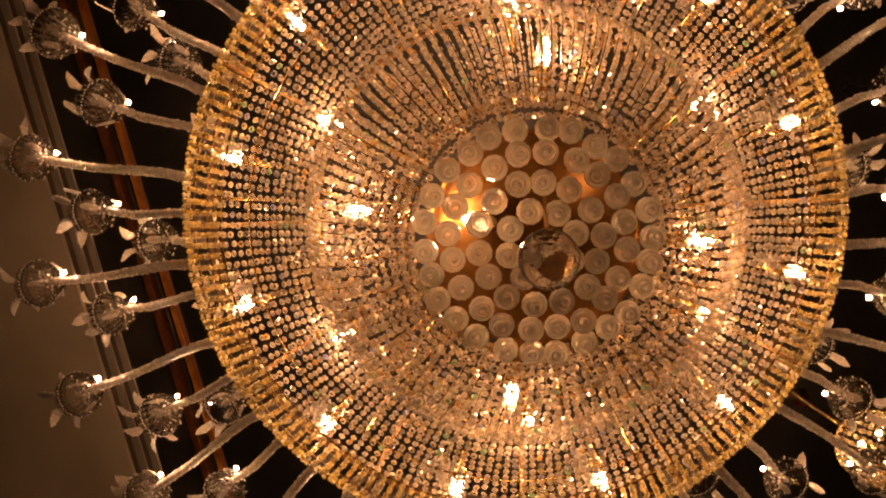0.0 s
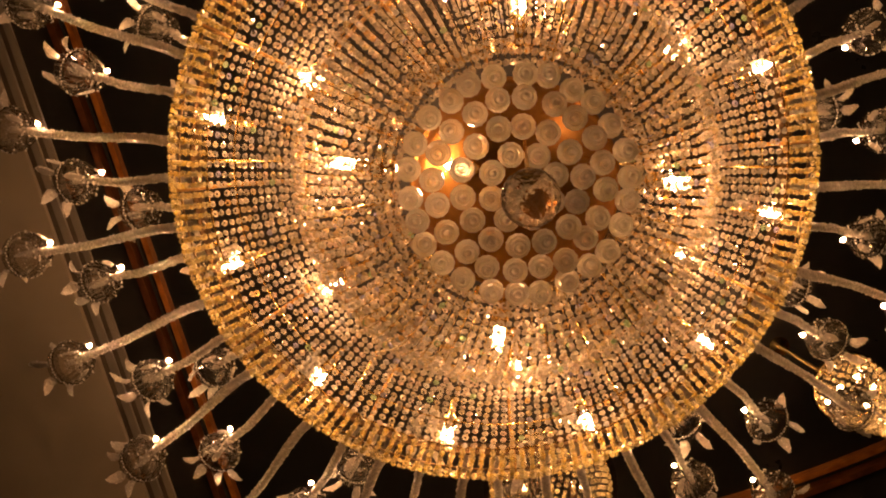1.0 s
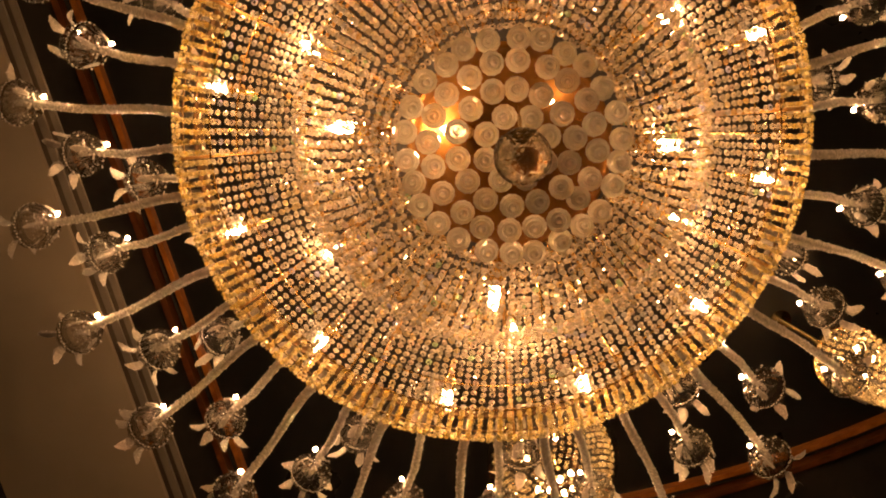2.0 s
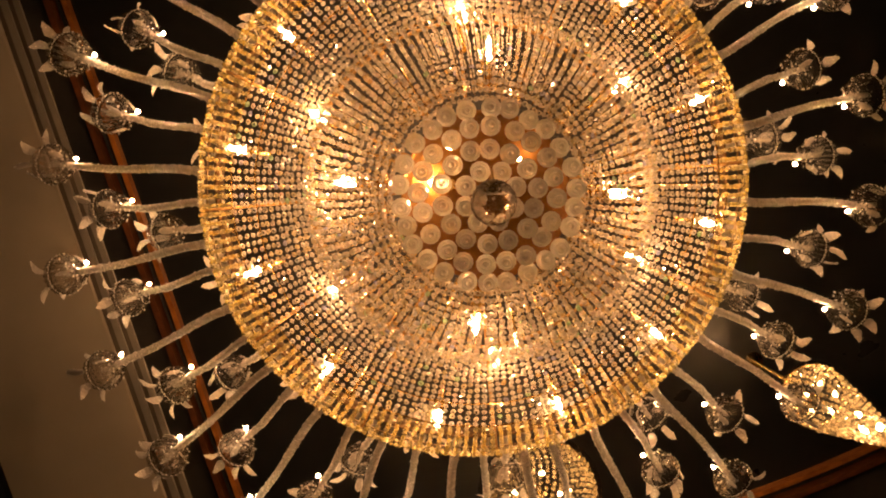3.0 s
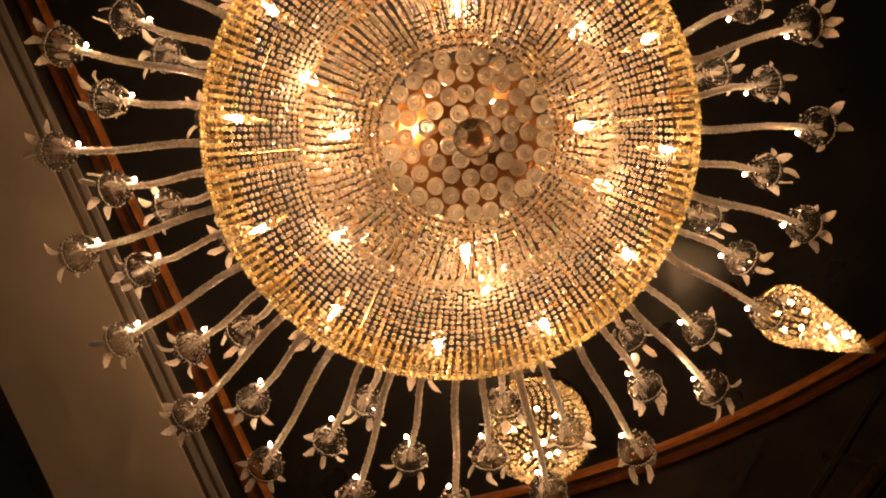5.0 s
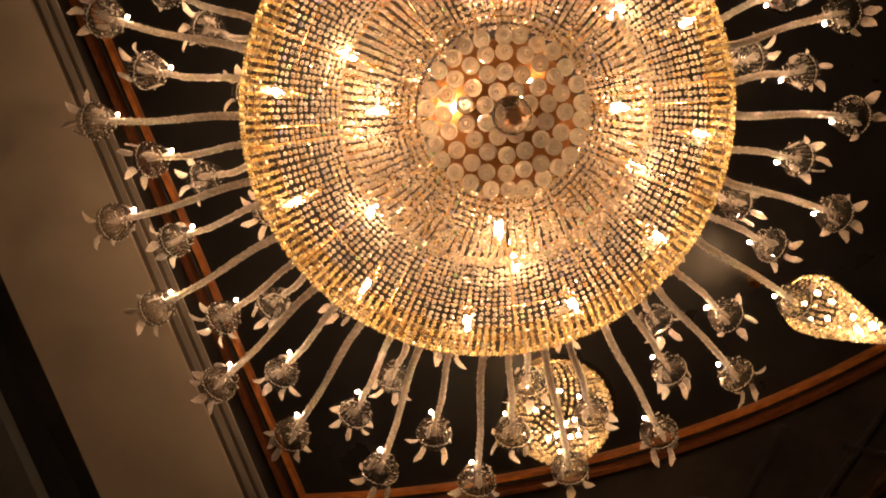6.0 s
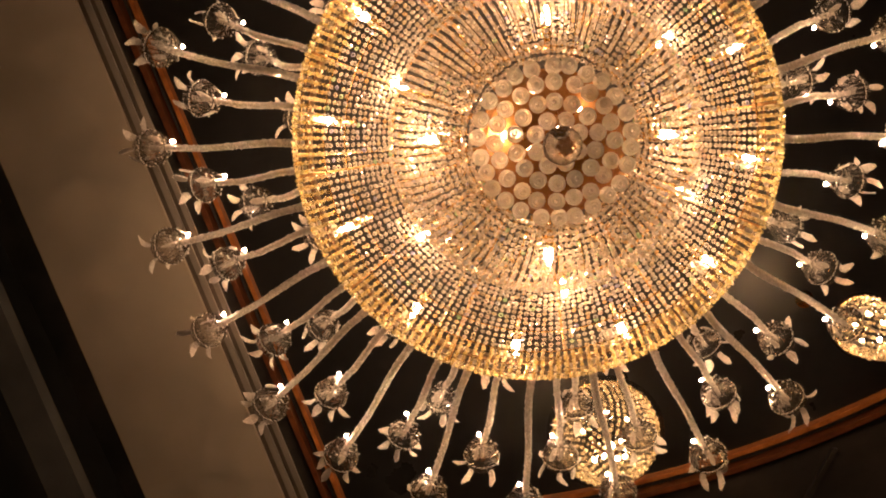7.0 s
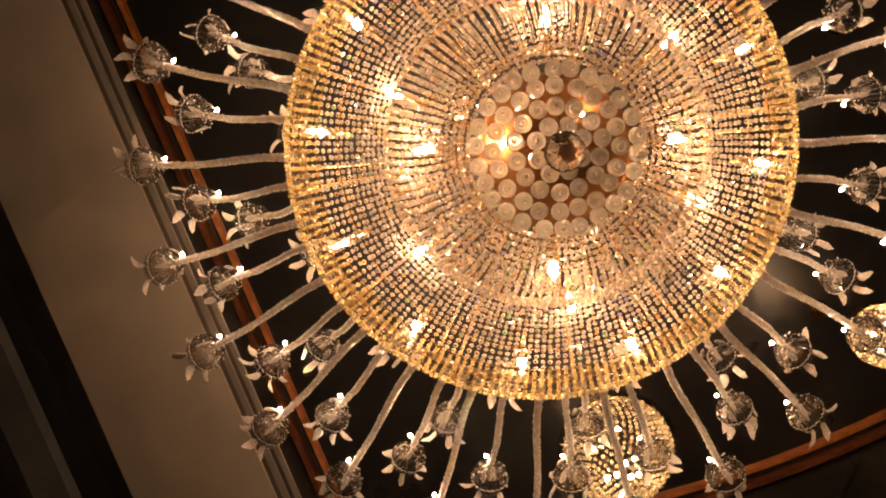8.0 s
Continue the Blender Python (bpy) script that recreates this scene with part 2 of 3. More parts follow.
for k, (x0, x1, drop, mat, text) in enumerate([
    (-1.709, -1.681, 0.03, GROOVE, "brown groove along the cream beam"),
    (-1.681, -1.652, 0.012, GREY, "grey painted strip along the cream beam"),
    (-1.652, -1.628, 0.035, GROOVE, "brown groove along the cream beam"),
    (-1.628, -1.602, 0.018, GREY, "grey painted edge strip of the cream beam"),
]):
    setting("moulding_%d" % (k + 1), box(x0, x1, -5.8, 5.8, SOFFIT + drop, SOFFIT + drop + 0.02), mat, text, "moulding").matrix_basis = ASKEW
setting("ledge", box(-2.89, -2.71, -5.7, 5.7, SOFFIT + 0.1, SOFFIT + 0.2), DUSK, "dim grey ledge along the dark wall", "ledge").matrix_basis = ASKEW

# Thin crossing laths on the dark ceiling past the panel.
for k, (x, y, turn, size) in enumerate([(0.1, 3.3, 35, 1.5), (0.7, 3.2, -40, 1.4), (1.5, 3.2, -35, 1.4), (1.1, 3.35, 30, 1.5), (2.3, 3.1, -35, 1.5), (2.2, 3.5, 35, 1.6)]):
    lath = tagged(new("lath", mesh_of("lath", *box(-size / 2, size / 2, -0.018, 0.018, -0.012 - 0.002 * k, 0.03), DARK)), "thin dark lath across the dark ceiling", "lath", kind="structure")
    lath.matrix_basis = pose(x, y, TOP + 0.04, 0, 0, turn)
for x, y, turn, size in [(1.10, 3.50, -28, 0.55), (1.42, 3.46, 52, 0.26), (1.76, 3.36, -28, 0.6)]:
    rail = tagged(new("gilt_rail", mesh_of("gilt_rail", *box(-size / 2, size / 2, -0.028, 0.028, -0.05, 0.02), BRASS)), "dull gilt rail with a stepped bend on the ceiling", "rail", kind="structure")
    rail.matrix_basis = pose(x, y, TOP + 0.03, 0, 0, turn)


# ---- the great chandelier ----
great = thing("chandelier", pose(0, 0, LAMP), "large lit crystal bead chandelier with glass tulips hanging from the ceiling", "chandelier")

RIM = [(0.752, 0.0), (0.735, -0.035), (0.70, -0.075), (0.643, -0.11)]
NET = [(0.643, -0.11), (0.575, -0.145), (0.50, -0.195), (0.425, -0.255)]
BASKET = [(0.198 + 0.226 * math.cos(k * math.pi / 16), -0.255 - 0.345 * math.sin(k * math.pi / 16)) for k in range(9)]

SLIP = Vector((-0.003, 0.015, 0))  # the middle hangs a little off the axis

# Gold rings that carry the strings.
for r, z, w, h, alloy in [(0.738, 0.020, 0.003, 0.003, SHADE_BRASS), (0.643, -0.106, 0.0030, 0.003, GOLD), (0.575, -0.138, 0.0026, 0.0028, GOLD), (0.425, -0.250, 0.0035, 0.0035, GOLD), (0.46, 0.075, 0.005, 0.006, BRASS)]:
    part("gold_ring", mesh_of("gold_ring", *torus(r, z, w, h), alloy, True), great)

# Twelve ribs from the hub out to the rim, and the hanging stem with its hub.
rib_mesh = mesh_of("rib", *tube([(0.05, 0, -0.02), (0.25, 0, 0.06), (0.45, 0, 0.075), (0.66, 0, 0.085), (0.745, 0, 0.015)], 0.005, 6), BRASS, True)
for k in range(12):
    part("rib", rib_mesh, great, at=pose(0, 0, 0, 0, 0, 15 + 30 * k))
part("stem", mesh_of("stem", *lathe([(0, -0.46), (0.03, -0.46), (0.035, -0.2), (0.022, -0.15), (0.06, -0.05), (0.075, 0.05), (0.03, 0.15), (0.018, 0.3), (0.018, 1.0), (0.05, 1.05), (0.05, 1.12), (0.015, 1.2), (0.015, 3.1), (0.09, 3.12), (0.12, 3.215), (0, 3.215)], 24), GOLD, True), great, "gold-plated turned hanging stem")
part("plate", mesh_of("plate", *lathe([(0, -0.460), (0.10, -0.465), (0.155, -0.480), (0.178, -0.505), (0.186, -0.530), (0.182, -0.530), (0.174, -0.502), (0.152, -0.475), (0.10, -0.459), (0, -0.454)], 48), DISH_BRASS, True), great, "amber brass dish over the crystal drops", at=Matrix.Translation(SLIP))
# Added gold fins imitate the yellow streaks of lit strings inside the basket.
rows = [[polar(r + d, a, z) for r, z in ((0.268, -0.20), (0.260, -0.30), (0.238, -0.44), (0.214, -0.545))] for a, d in ((0, 0), (0.072, 0), (0.072, -0.003), (0, -0.003))]
fin = mesh_of("glow_streak_fin", [v for row in rows for v in row], [(4 * i + j, 4 * i + j + 1, 4 * ((i + 1) % 4) + j + 1, 4 * ((i + 1) % 4) + j) for i in range(4) for j in range(3)] + [(0, 4, 8, 12), (3, 15, 11, 7)], GOLD)
for k in range(44):
    part("glow_streak_fin", fin, great, at=pose(0, 0, 0, 0, 0, 360 / 44 * k))
cage = mesh_of("cage_rib", *tube([(0.425, 0, -0.25), (0.40, 0, -0.33), (0.33, 0, -0.45), (0.205, 0, -0.55)], 0.0035, 5), GOLD, True)
for k in range(12):
    part("cage_rib", cage, great, at=pose(0, 0, 0, 0, 0, 7 + 30 * k))


# Cut beads: eight-sided, flat in front and behind.
def bead(radius, thick, n=8):
    return lathe([(0, -thick), (radius * 0.5, -thick), (radius, 0), (radius * 0.5, thick), (0, thick)], n)


BEAD = bead(0.0066, 0.0042)
NET_BEAD = bead(0.0080, 0.0050)
RIM_BEAD = bead(0.0068, 0.0046)
rng = random.Random(4)


def bead_frames(profile, strings, step, turn=0.0, sag=0.0, jitter=0.22):
    """Centres and axes of beads on many strings that run along a profile of (radius, height)."""
    rows = []
    length = between(profile, 0)[2]
    n = max(2, int(length / step))
    for i in range(strings):
        a = 2 * math.pi * (i + turn) / strings + rng.uniform(-0.002, 0.002)
        for k in range(n):
            s = (k + 0.5 + rng.uniform(-0.12, 0.12)) / n
            r, z, _ = between(profile, s)
            r2, z2, _ = between(profile, min(1, s + 0.03))
            r1, z1, _ = between(profile, max(0, s - 0.03))
            along = Vector((math.cos(a) * (r2 - r1), math.sin(a) * (r2 - r1), z2 - z1)).normalized()
            across = Vector((-math.sin(a), math.cos(a), 0))
            out = along.cross(across)
            tilt = Euler((rng.gauss(0, jitter), rng.gauss(0, jitter), rng.uniform(0, 3))).to_matrix()
            m = Matrix((along, across, out)).transposed() @ tilt
            rows.append((polar(r + rng.gauss(0, 0.0012), a + rng.gauss(0, 0.0015), z - sag * math.sin(math.pi * s)), [list(c) for c in m.transposed()]))
    return rows


def tabled(me, n=8):
    """Clear flat ends and milkier slanting facets build a dark middle and bright edge into every bead."""
    me.materials.append(TABLE)
    k = np.arange(len(me.polygons)) // n % 4
    me.polygons.foreach_set("material_index", ((k == 0) | (k == 3)).astype(np.int32))
    return me


def bead_part(name, rows, label, mat=CRYSTAL, shape=BEAD):
    ob = part(name, tabled(mesh_of(name, *scattered(shape, rows), mat)), great, label)
    ob["kind"] = "stuff"


bead_part("rim_curtain", bead_frames(RIM, 180, 0.0118, jitter=0.15), "dense crystal bead strings round the rim", RIM_CRYSTAL, RIM_BEAD)
bead_part("edge_trim", bead_frames([(0.755, -0.008), (0.753, 0.004), (0.746, 0.022)], 360, 0.0105, 0.0), "crystal bead loops over the rim", RIM_CRYSTAL, RIM_BEAD)
bead_part("inner_curtain", bead_frames([(0.742, -0.01), (0.70, -0.055), (0.655, -0.085)], 180, 0.0155, 0.0), "second row of crystal bead strings", RIM_CRYSTAL)
bead_part("bead_net", bead_frames(NET, 180, 0.0200), "crystal bead net with dark gaps", CRYSTAL, NET_BEAD)
bead_part("deep_curtain", bead_frames([(0.40, -0.20), (0.33, -0.34), (0.22, -0.44)], 90, 0.022, 0.3, jitter=0.6), "crystal bead strings deep inside the basket")


def slipped(rows):
    """The basket leans with the drops in its middle."""
    return [(c + SLIP * max(0.0, min(1.0, (-0.255 - c.z) / 0.345)), axes) for c, axes in rows]


rows = slipped(bead_frames(BASKET, 112, 0.0172, sag=0.0, jitter=0.3))
behind = [(r * 0.97 + 0.002, z + 0.016) for r, z in BASKET]
bead_part("back_curtain", [q for q in slipped(bead_frames(behind, 112, 0.0195, 0.12, jitter=0.7)) if rng.random() < 0.5], "second layer of crystal beads in the basket")
loose = [q for q in bead_frames([(0.515, -0.14), (0.47, -0.17), (0.425, -0.215)], 140, 0.021, 0.4, jitter=0.7) if rng.random() < 0.42]
bead_part("loose_curtain", loose, "loose crystal bead strings above the net")
low = sorted(rows, key=lambda q: q[0].z)
single = tabled(mesh_of("crystal_bead", *BEAD, CRYSTAL))
for centre, axes in low[:264]:
    m = Matrix(axes).transposed().to_4x4()
    m.translation = centre
    part("crystal_bead", single, great, at=m)
bead_part("bead_basket", low[264:], "crystal bead basket hanging in the middle")


# Gold wire on which the beads are strung.
def wires(profile, strings, radius, turn=0.0, lift=0.003):
    pieces = []
    for i in range(strings):
        a = 2 * math.pi * (i + turn) / strings
        pieces.append(tube([polar(r, a, z + lift) for r, z in profile], radius, 3))
    return merged(pieces)


for name, profile, strings in (("rim_wire", RIM, 180), ("net_wire", NET, 12), ("basket_wire", BASKET, 112)):
    ob = part(name, mesh_of(name, *wires(profile, strings, 0.0012), GOLD), great, "fine gold bead wire")
    ob["kind"] = "stuff"

# Round crystal drops in four circles under the brass dish, and the large ball in their middle.
facets = [(0, -0.0110), (0.0030, -0.0120), (0.0042, -0.0190), (0.0062, -0.0205), (0.0078, -0.0195), (0.0088, -0.0130), (0.0112, -0.0130), (0.0124, -0.0185), (0.0150, -0.0175), (0.0162, -0.0105), (0.0192, -0.0085), (0.0214, 0), (0.0185, 0.0105), (0.012, 0.0175), (0, 0.0205)]
drop_mesh = mesh_of("crystal_drop", *lathe(facets, 24, lobes=12, depth=0.02), DROP)
pin_mesh = mesh_of("pin", *tube([(0, 0, 0.018), (0, 0, 0.10)], 0.0016, 5), GOLD)
for r, z, n, turn in ((0.184, -0.605, 26, 0), (0.143, -0.622, 20, 5), (0.100, -0.640, 14, 9), (0.056, -0.655, 8, 0)):
    for k in range(n):
        a = radians(turn) + 2 * math.pi * k / n
        q = polar(r + rng.uniform(-0.004, 0.004), a + rng.uniform(-0.03, 0.03), z + rng.uniform(-0.006, 0.006)) + SLIP
        d = part("crystal_drop", drop_mesh, great, at=Matrix.Translation(q) @ pose(0, 0, 0, rng.uniform(-9, 9), rng.uniform(-9, 9), rng.uniform(0, 40)))
        part("pin", pin_mesh, d)
bm = bmesh.new()
bmesh.ops.create_icosphere(bm, subdivisions=3, radius=0.0445)
ball_mesh = bpy.data.meshes.new("large_ball")
bm.to_mesh(ball_mesh)
bm.free()
ball_mesh.materials.append(BALL)
ball = part("large_ball", ball_mesh, great, "large faceted crystal ball", at=pose(-0.007, 0.022, -0.815, 20, 10, 0))
part("hanger", mesh_of("hanger", *lathe([(0, 0.034), (0.008, 0.036), (0.004, 0.05), (0.003, 0.30), (0, 0.31)], 10), GOLD, True), ball)

# Candle bulbs that lie outwards on gold holders, in three circles.
bulb_mesh = mesh_of("filament", *lathe([(0, -0.030), (0.006, -0.026), (0.0098, -0.012), (0.0098, 0.000), (0.006, 0.015), (0, 0.026)], 10), LIT, True)
envelope_mesh = mesh_of("bulb", *lathe([(0, -0.042), (0.010, -0.038), (0.0160, -0.018), (0.0172, -0.004), (0.0130, 0.018), (0.006, 0.038), (0, 0.052)], 14), ENVELOPE, True)
core_mesh = bulb_mesh.copy()
core_mesh.materials[0] = LIT_CORE
cup_mesh = mesh_of("cup", *lathe([(0, -0.10), (0.007, -0.10), (0.009, -0.06), (0.016, -0.052), (0.018, -0.030), (0.014, -0.032), (0, -0.045)], 14), GOLD, True)


def candle(r, z, degrees, rise=8.0, size=1.0, glow=None):
    a = radians(degrees)
    lamp = part("candle_lamp", None, great, at=Matrix.Translation(polar(r, a, z)) @ pose(0, 0, 0, 0, 0, degrees) @ pose(0, 0, 0, 0, 90 - rise, 0) @ Matrix.Scale(size, 4))
    part("bulb", envelope_mesh, lamp, "lit warm candle bulb")
    part("filament", glow or bulb_mesh, lamp, "glowing core of the bulb")
    part("cup", cup_mesh, lamp, "gold bulb holder")


for k in range(12):
    candle(0.655, 0.0, 29.0 + 30 * k)
for k in range(6):
    candle(0.435, -0.215, 44.5 + 60 * k)
for k in range(4):
    candle(0.315, -0.425, 22.5 + 90 * k, size=1.0)
candle(0.105, -0.53, -153, rise=-35, size=0.9, glow=core_mesh)
candle(0.100, -0.52, -20, rise=-10, size=0.22, glow=core_mesh)


# Glass tulips on glass arms; white flecks and patchy colour stand in for their sparkle.
def tulip_bowl():
    """A fluted globe, open at the mouth, with a toothed collar round its widest part."""
    wall = [(0.010, -0.072), (0.030, -0.066), (0.052, -0.048), (0.068, -0.018), (0.0725, 0.012), (0.068, 0.040), (0.058, 0.056)]
    inner = [(r - 0.0045, z + 0.003) for r, z in wall[::-1]]
    inner[-1] = (0.005, -0.062)
    return lathe([(0, -0.076)] + wall + inner + [(0, -0.064)], 44, lobes=22, depth=0.014)


def fleck(c, q):
    """A tiny eight-faced white solid that stands in for a glint."""
    return [Vector(c) + Vector(v) * q for v in ((1, 0, 0.3), (-1, 0, -0.3), (0, 1, 0), (0, -1, 0), (0.3, 0, 1), (-0.3, 0, -1))], [(0, 2, 4), (2, 1, 4), (1, 3, 4), (3, 0, 4), (2, 0, 5), (1, 2, 5), (3, 1, 5), (0, 3, 5)]


def with_glints(name, body, flecks, mat):
    """A glass body with white flecks on its surface as painted glints."""
    me = mesh_of(name, *merged([body] + flecks), mat)
    me.materials.append(GLINT_FLECK)
    me.polygons.foreach_set("material_index", (np.arange(len(me.polygons)) >= len(body[1])).astype(np.int32))
    return me


def petal(length, wide, curl, cup):
    """A thick leaf of glass from the origin along z; its tip bends by curl towards x."""
    verts, faces = [], []
    rows = ((0.0, 0.55), (0.2, 0.80), (0.45, 1.0), (0.7, 0.92), (0.88, 0.62), (1.0, 0.22))
    for s, w in rows:
        x, z = curl * s * s, length * s - abs(curl) * 0.35 * s * s
        for k in range(8):
            a = 2 * math.pi * k / 8
            y = w * wide * math.cos(a)
            groove = 0.35 if k in (2, 6) else 1.0
            wobble = 1 + 0.13 * math.sin(37 * s + 5 * k + 900 * wide)
            verts.append((x + 0.0046 * groove * (1.15 - s * 0.5) * math.sin(a) - cup * (y / wide) ** 2, y * wobble, z))
    for i in range(len(rows) - 1):
        faces += [(i * 8 + k, i * 8 + (k + 1) % 8, i * 8 + 8 + (k + 1) % 8, i * 8 + 8 + k) for k in range(8)]
    return verts, faces + [tuple(range(8))[::-1], tuple(range(len(verts) - 8, len(verts)))]


grain = random.Random(3)
glints = [fleck(polar(0.0735, 2 * math.pi * k / 46, 0.010 + 0.004 * (k % 2)), grain.uniform(0.0022, 0.0042)) for k in range(46)]
for k in range(46):
    h, a = grain.uniform(0.15, 1.25), grain.uniform(0, 2 * math.pi)
    glints.append(fleck(polar(0.0725 * math.sin(h), a, -0.072 * math.cos(h)), grain.uniform(0.0016, 0.0042)))
tulip_mesh = with_glints("tulip_shade", tulip_bowl(), glints, CLEAR)
collar_mesh = mesh_of("toothed_collar", *lathe([(0.0710, 0.000), (0.0750, 0.004), (0.0755, 0.009), (0.0712, 0.013)], 88, closed=True, lobes=22, depth=0.03), CLEAR)
petal_meshes = [with_glints("petal", petal(*shape), [fleck(Vector(petal(*shape)[0][i]), grain.uniform(0.0014, 0.0030)) for i in grain.sample(range(8, 48), 14)], FROST) for shape in ((0.062, 0.0175, 0.024, 0.006), (0.074, 0.0150, -0.016, 0.004), (0.054, 0.0190, 0.036, 0.007), (0.068, 0.0140, 0.046, 0.003))]
pistil_mesh = mesh_of("pistil", *lathe([(0, -0.074), (0.011, -0.072), (0.0105, -0.04), (0.0100, -0.01), (0.0095, 0.012), (0.006, 0.020), (0, 0.022)], 9), ROD)
calyx_mesh = mesh_of("calyx", *merged([([Vector(v) + polar(0.024 + 0.013 * (k % 2), 2 * math.pi * k / 14, -0.069 + 0.008 * (k % 2)) for v in bead(0.0070, 0.0060, 6)[0]], bead(0.0075, 0.0065, 6)[1]) for k in range(14)]), CLEAR)
glint_mesh = mesh_of("small_bulb", *lathe([(0, -0.008), (0.005, -0.005), (0.0064, 0), (0.005, 0.005), (0, 0.008)], 8), LIT_SMALL, True)
# Added shell that imitates a soft glare round each small bulb.
glint_halo = mesh_of("halo_shell", *lathe([(0, -0.013), (0.008, -0.009), (0.0115, 0), (0.008, 0.009), (0, 0.013)], 10), ENVELOPE, True)
LEAN = radians(62)


def arm_mesh(r0, z0, r1, z1, arch, thick):
    """A glass rod in the plane y = 0 that rises from the frame and dips a little before its tulip."""
    end = Vector((r1 - 0.072 * math.sin(LEAN), 0, z1 - 0.072 * math.cos(LEAN)))
    start = Vector((r0, 0, z0))
    pts = []
    for k in range(91):
        s = k / 90
        p = start.lerp(end, s)
        p.z += arch * math.sin(math.pi * s)
        p.y += 0.006 * math.sin(2 * math.pi * s)
        pts.append(p)
    bar = tube(pts, [thick * (1.0 - 0.12 * k / 90) for k in range(91)], 10, twist=0.0, rough=0.10)
    grain = random.Random(int(r1 * 1000))
    rod_flecks = []
    for k in range(300):
        p, a = pts[grain.randrange(1, 90)], grain.uniform(0, 2 * math.pi)
        rod_flecks.append(fleck(p + Vector((-math.sin(a) * 0.55, math.cos(a), math.sin(a) * 0.8)) * thick * 0.93, grain.uniform(0.0020, 0.0046)))
    return with_glints("rod", bar, rod_flecks, ROD)


def arms(count, first, r1, z1, r0, z0, arch, thick, bulbs, size):
    rod = arm_mesh(r0, z0, r1, z1, arch, thick)
    for k in range(count):
        degrees = first + 360 / count * k + rng.uniform(-0.7, 0.7)
        arm = part("flower_arm", None, great, at=pose(0, 0, 0, 0, 0, degrees))
        part("rod", rod, arm, "glass rod with white flecks for sparkle")
        lean = pose(r1, 0, z1, rng.uniform(-5, 5), math.degrees(LEAN) + rng.uniform(-6, 6), 0) @ pose(0, 0, 0, 0, 0, rng.uniform(0, 60)) @ Matrix.Scale(size * rng.uniform(0.95, 1.05), 4)
        part("tulip_shade", tulip_mesh, arm, "clear glass tulip with curled petals", at=lean)
        part("toothed_collar", collar_mesh, arm, "pressed-glass toothed collar", at=lean)
        part("calyx", calyx_mesh, arm, "sparkling glass beads at the foot of the tulip", at=lean)
        part("pistil", pistil_mesh, arm, at=lean)
        petals = rng.choice((5, 6, 6, 7))
        for j in range(petals):
            spread = pose(0, 0, 0, 0, 0, 360 / petals * j + rng.uniform(-14, 14)) @ pose(0.059, 0, 0.046, 0, rng.uniform(-8, 36), 0) @ pose(0, 0, 0, 0, 0, rng.uniform(-60, 60))
            part("petal", rng.choice(petal_meshes), arm, at=lean @ spread @ Matrix.Scale(1.05, 4))
        for j in range(rng.choice((1, 2, 3))):
            hug = pose(0, 0, 0, 0, 0, 120 * j + rng.uniform(-30, 30)) @ pose(0.040, 0, -0.064, 0, rng.uniform(30, 44), 0) @ pose(0, 0, 0, 0, 0, rng.uniform(-50, 50))
            part("sepal", petal_meshes[1], arm, at=lean @ hug @ Matrix.Scale(0.8, 4))
        if bulbs:
            spot = pose(r1 - 0.092, 0.024, z1 - 0.040)
            part("small_bulb", glint_mesh, arm, "tiny bright bulb", at=spot)
            part("halo_shell", glint_halo, arm, at=spot)


arms(24, 8.0, 1.462, 0.78, 0.735, 0.140, 0.07, 0.0135, True, 1.0)
arms(24, 1.0, 1.268, 0.78, 0.732, 0.150, 0.05, 0.0120, True, 0.95)
arms(12, 11.5, 1.078, 0.78, 0.730, 0.160, 0.04, 0.0115, False, 0.92)
arms(12, 29.5, 0.870, 0.74, 0.728, 0.165, 0.03, 0.0115, False, 0.9)
part("arm_collar", mesh_of("arm_collar", *lathe([(0.742, 0.128), (0.743, 0.150), (0.734, 0.174), (0.726, 0.176), (0.722, 0.168), (0.730, 0.146), (0.734, 0.127)], 96, closed=True), SHADE_BRASS, True), great, "dull brass collar that holds the glass arms")
strut = mesh_of("collar_strut", *tube([(0.012, 0, 0.40), (0.30, 0, 0.38), (0.55, 0, 0.28), (0.728, 0, 0.155)], 0.005, 6), GOLD, True)
for k in range(6):
    part("collar_strut", strut, great, at=pose(0, 0, 0, 0, 0, 20 + 60 * k))


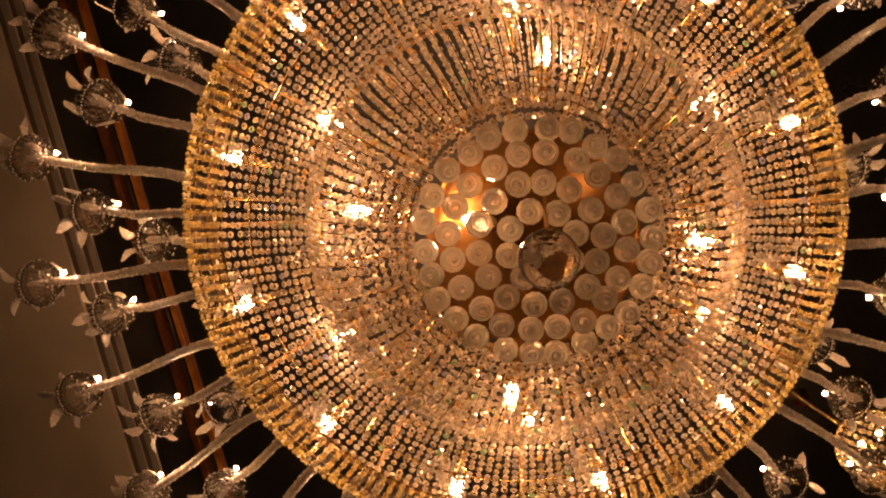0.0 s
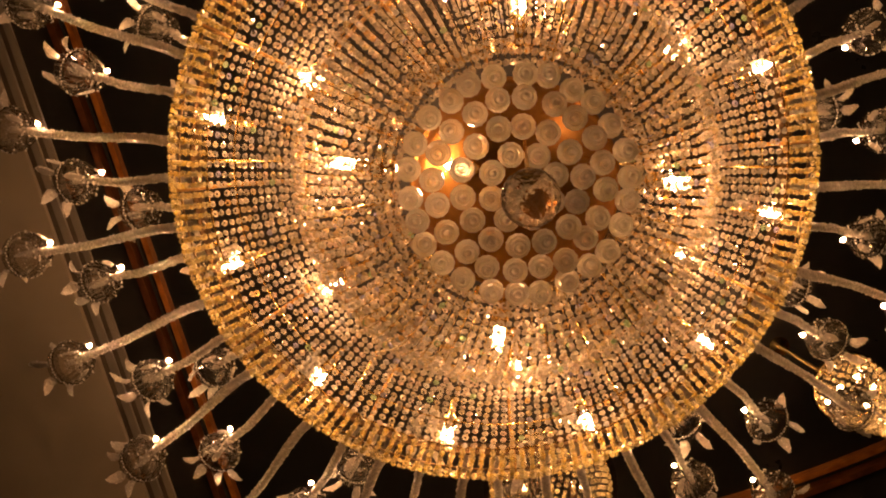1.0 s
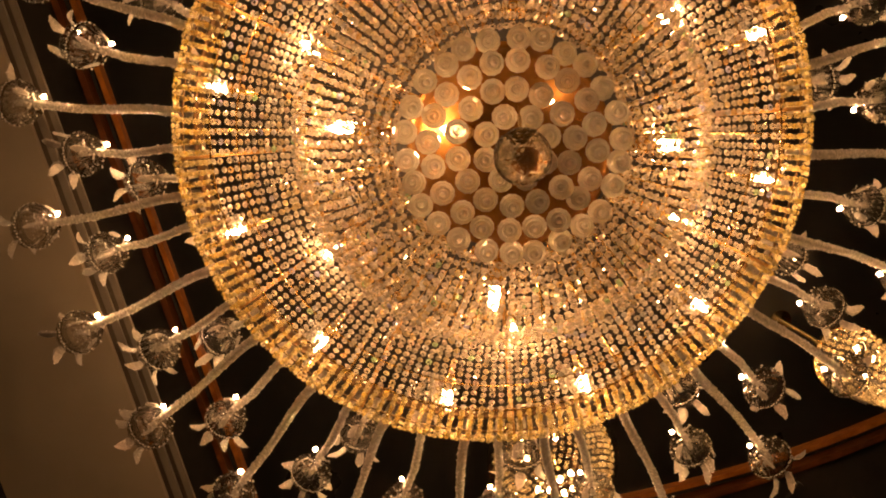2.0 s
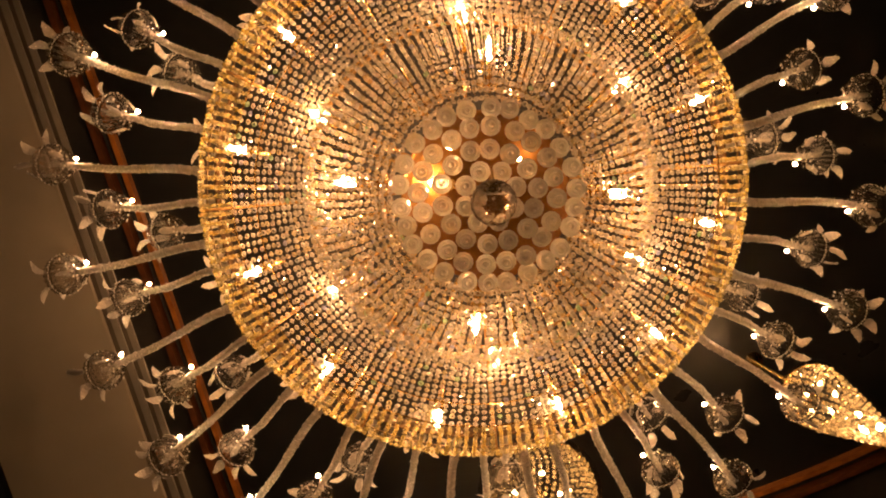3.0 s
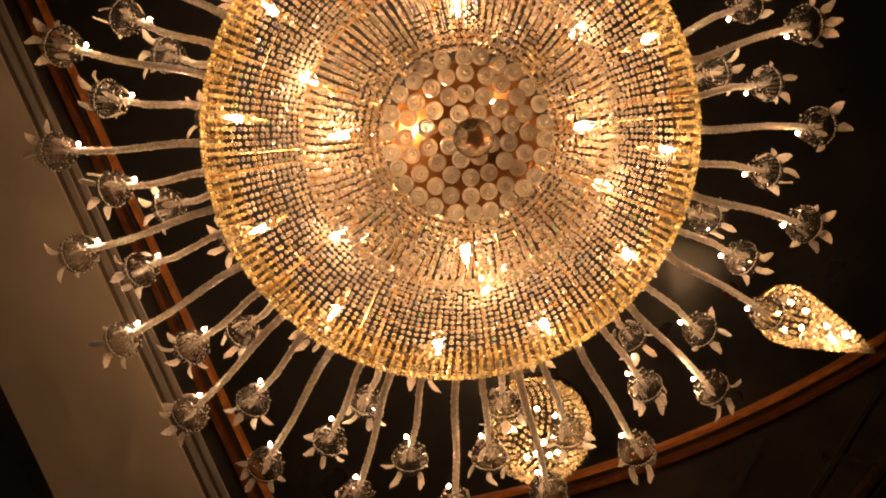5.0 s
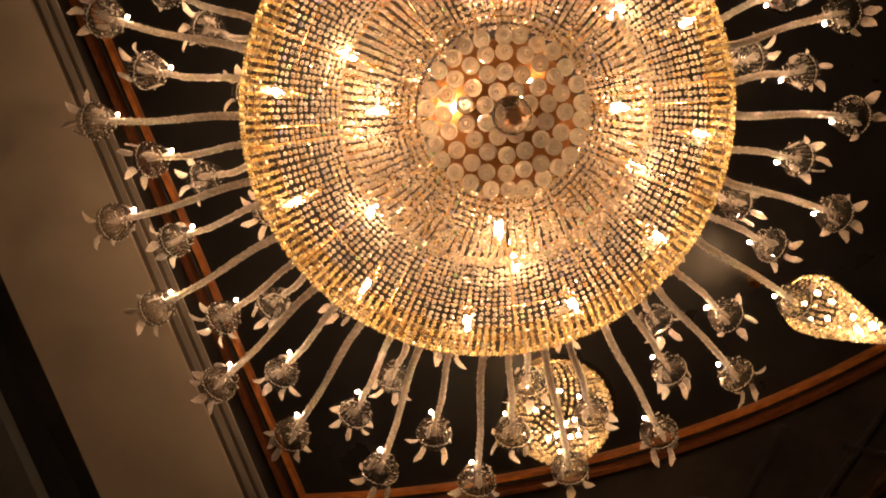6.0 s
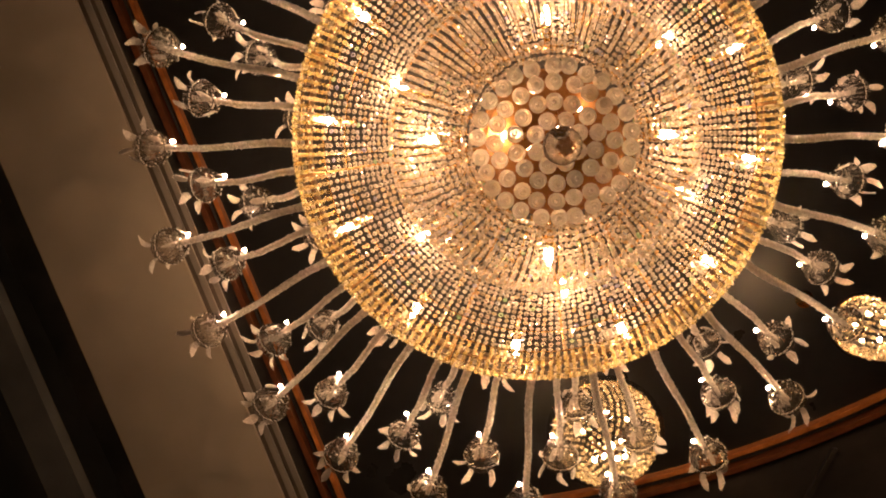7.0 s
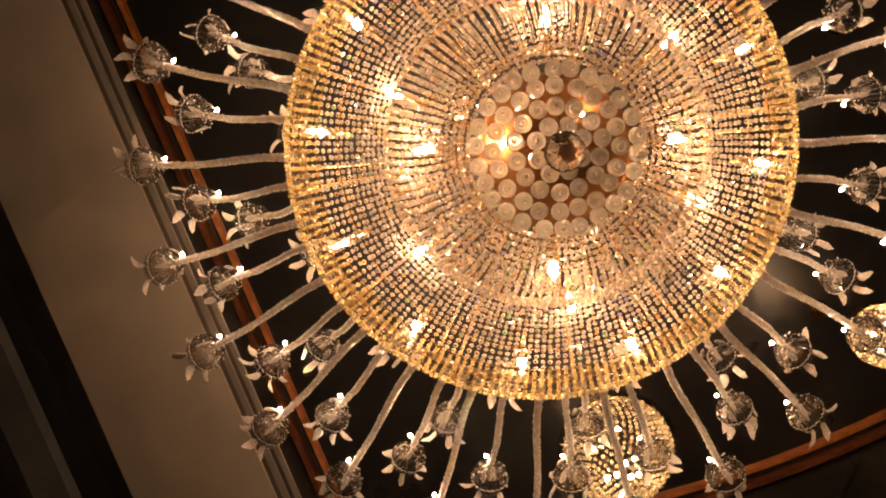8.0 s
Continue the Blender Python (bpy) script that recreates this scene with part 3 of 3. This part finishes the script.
# ---- two smaller bead chandeliers, farther up ----
def small_chandelier(x, y, z_rim, radius, depth, power, text, rings):
    lamp = thing("pendant_chandelier", pose(x, y, z_rim), text, "chandelier", "smaller chandeliers")
    base = bead(0.0135, 0.010, 6)
    rows = []
    for k in range(rings):
        s = (k + 0.5) / rings
        r = radius * (1 - s ** power)
        n = max(4, int(2 * math.pi * r / 0.035))
        for i in range(n):
            a = 2 * math.pi * (i + 0.5 * (k % 2)) / n
            m = Euler((rng.uniform(0, 3), rng.uniform(0, 3), rng.uniform(0, 3))).to_matrix()
            rows.append((polar(r + rng.gauss(0, 0.003), a, -depth * s + rng.gauss(0, 0.003)), [list(c) for c in m]))
    ob = part("bead_basket", mesh_of("bead_basket", *scattered(base, rows), AMBER), lamp, "golden lit crystal bead basket")
    ob["kind"] = "stuff"
    part("glass_dish", mesh_of("glass_dish", *lathe([(0.03, 0.06), (radius * 0.7, 0.05), (radius * 1.10, -0.01), (radius * 1.13, -0.002), (radius * 0.7, 0.058), (0.03, 0.068)], 40, closed=True), CLEAR, True), lamp, "clear glass dish")
    part("gold_ring", mesh_of("gold_ring", *torus(radius, 0.0, 0.008, 0.008, 48), GOLD, True), lamp)
    part("stem", mesh_of("stem", *lathe([(0, -0.06), (0.012, -0.06), (0.012, TOP + 0.01 - z_rim), (0.06, TOP + 0.01 - z_rim), (0.06, TOP + 0.022 - z_rim), (0, TOP + 0.022 - z_rim)], 12), GOLD, True), lamp)
    for k in range(5):
        a = 2 * math.pi * k / 5
        part("bulb", bulb_mesh_far, lamp, "lit warm bulb", at=Matrix.Translation(polar(radius * 0.5, a, -0.10)))
    for k in range(4):
        a = 2 * math.pi * k / 4
        part("bulb", bulb_mesh_far, lamp, "lit warm bulb", at=Matrix.Translation(polar(radius * 0.20, a, -depth * (0.45 + 0.1 * k))))


bulb_mesh_far = mesh_of("far_bulb", *lathe([(0, -0.02), (0.013, -0.01), (0.013, 0.01), (0, 0.02)], 8), LIT_FAR, True)
small_chandelier(-0.14, 1.74, LAMP + 2.35, 0.30, 0.55, 1.6, "round lit bead chandelier with a clear glass dish", 18)
small_chandelier(1.41, 1.72, LAMP + 2.30, 0.165, 1.02, 1.15, "pointed cone-shaped lit bead chandelier with a glass dish", 27)
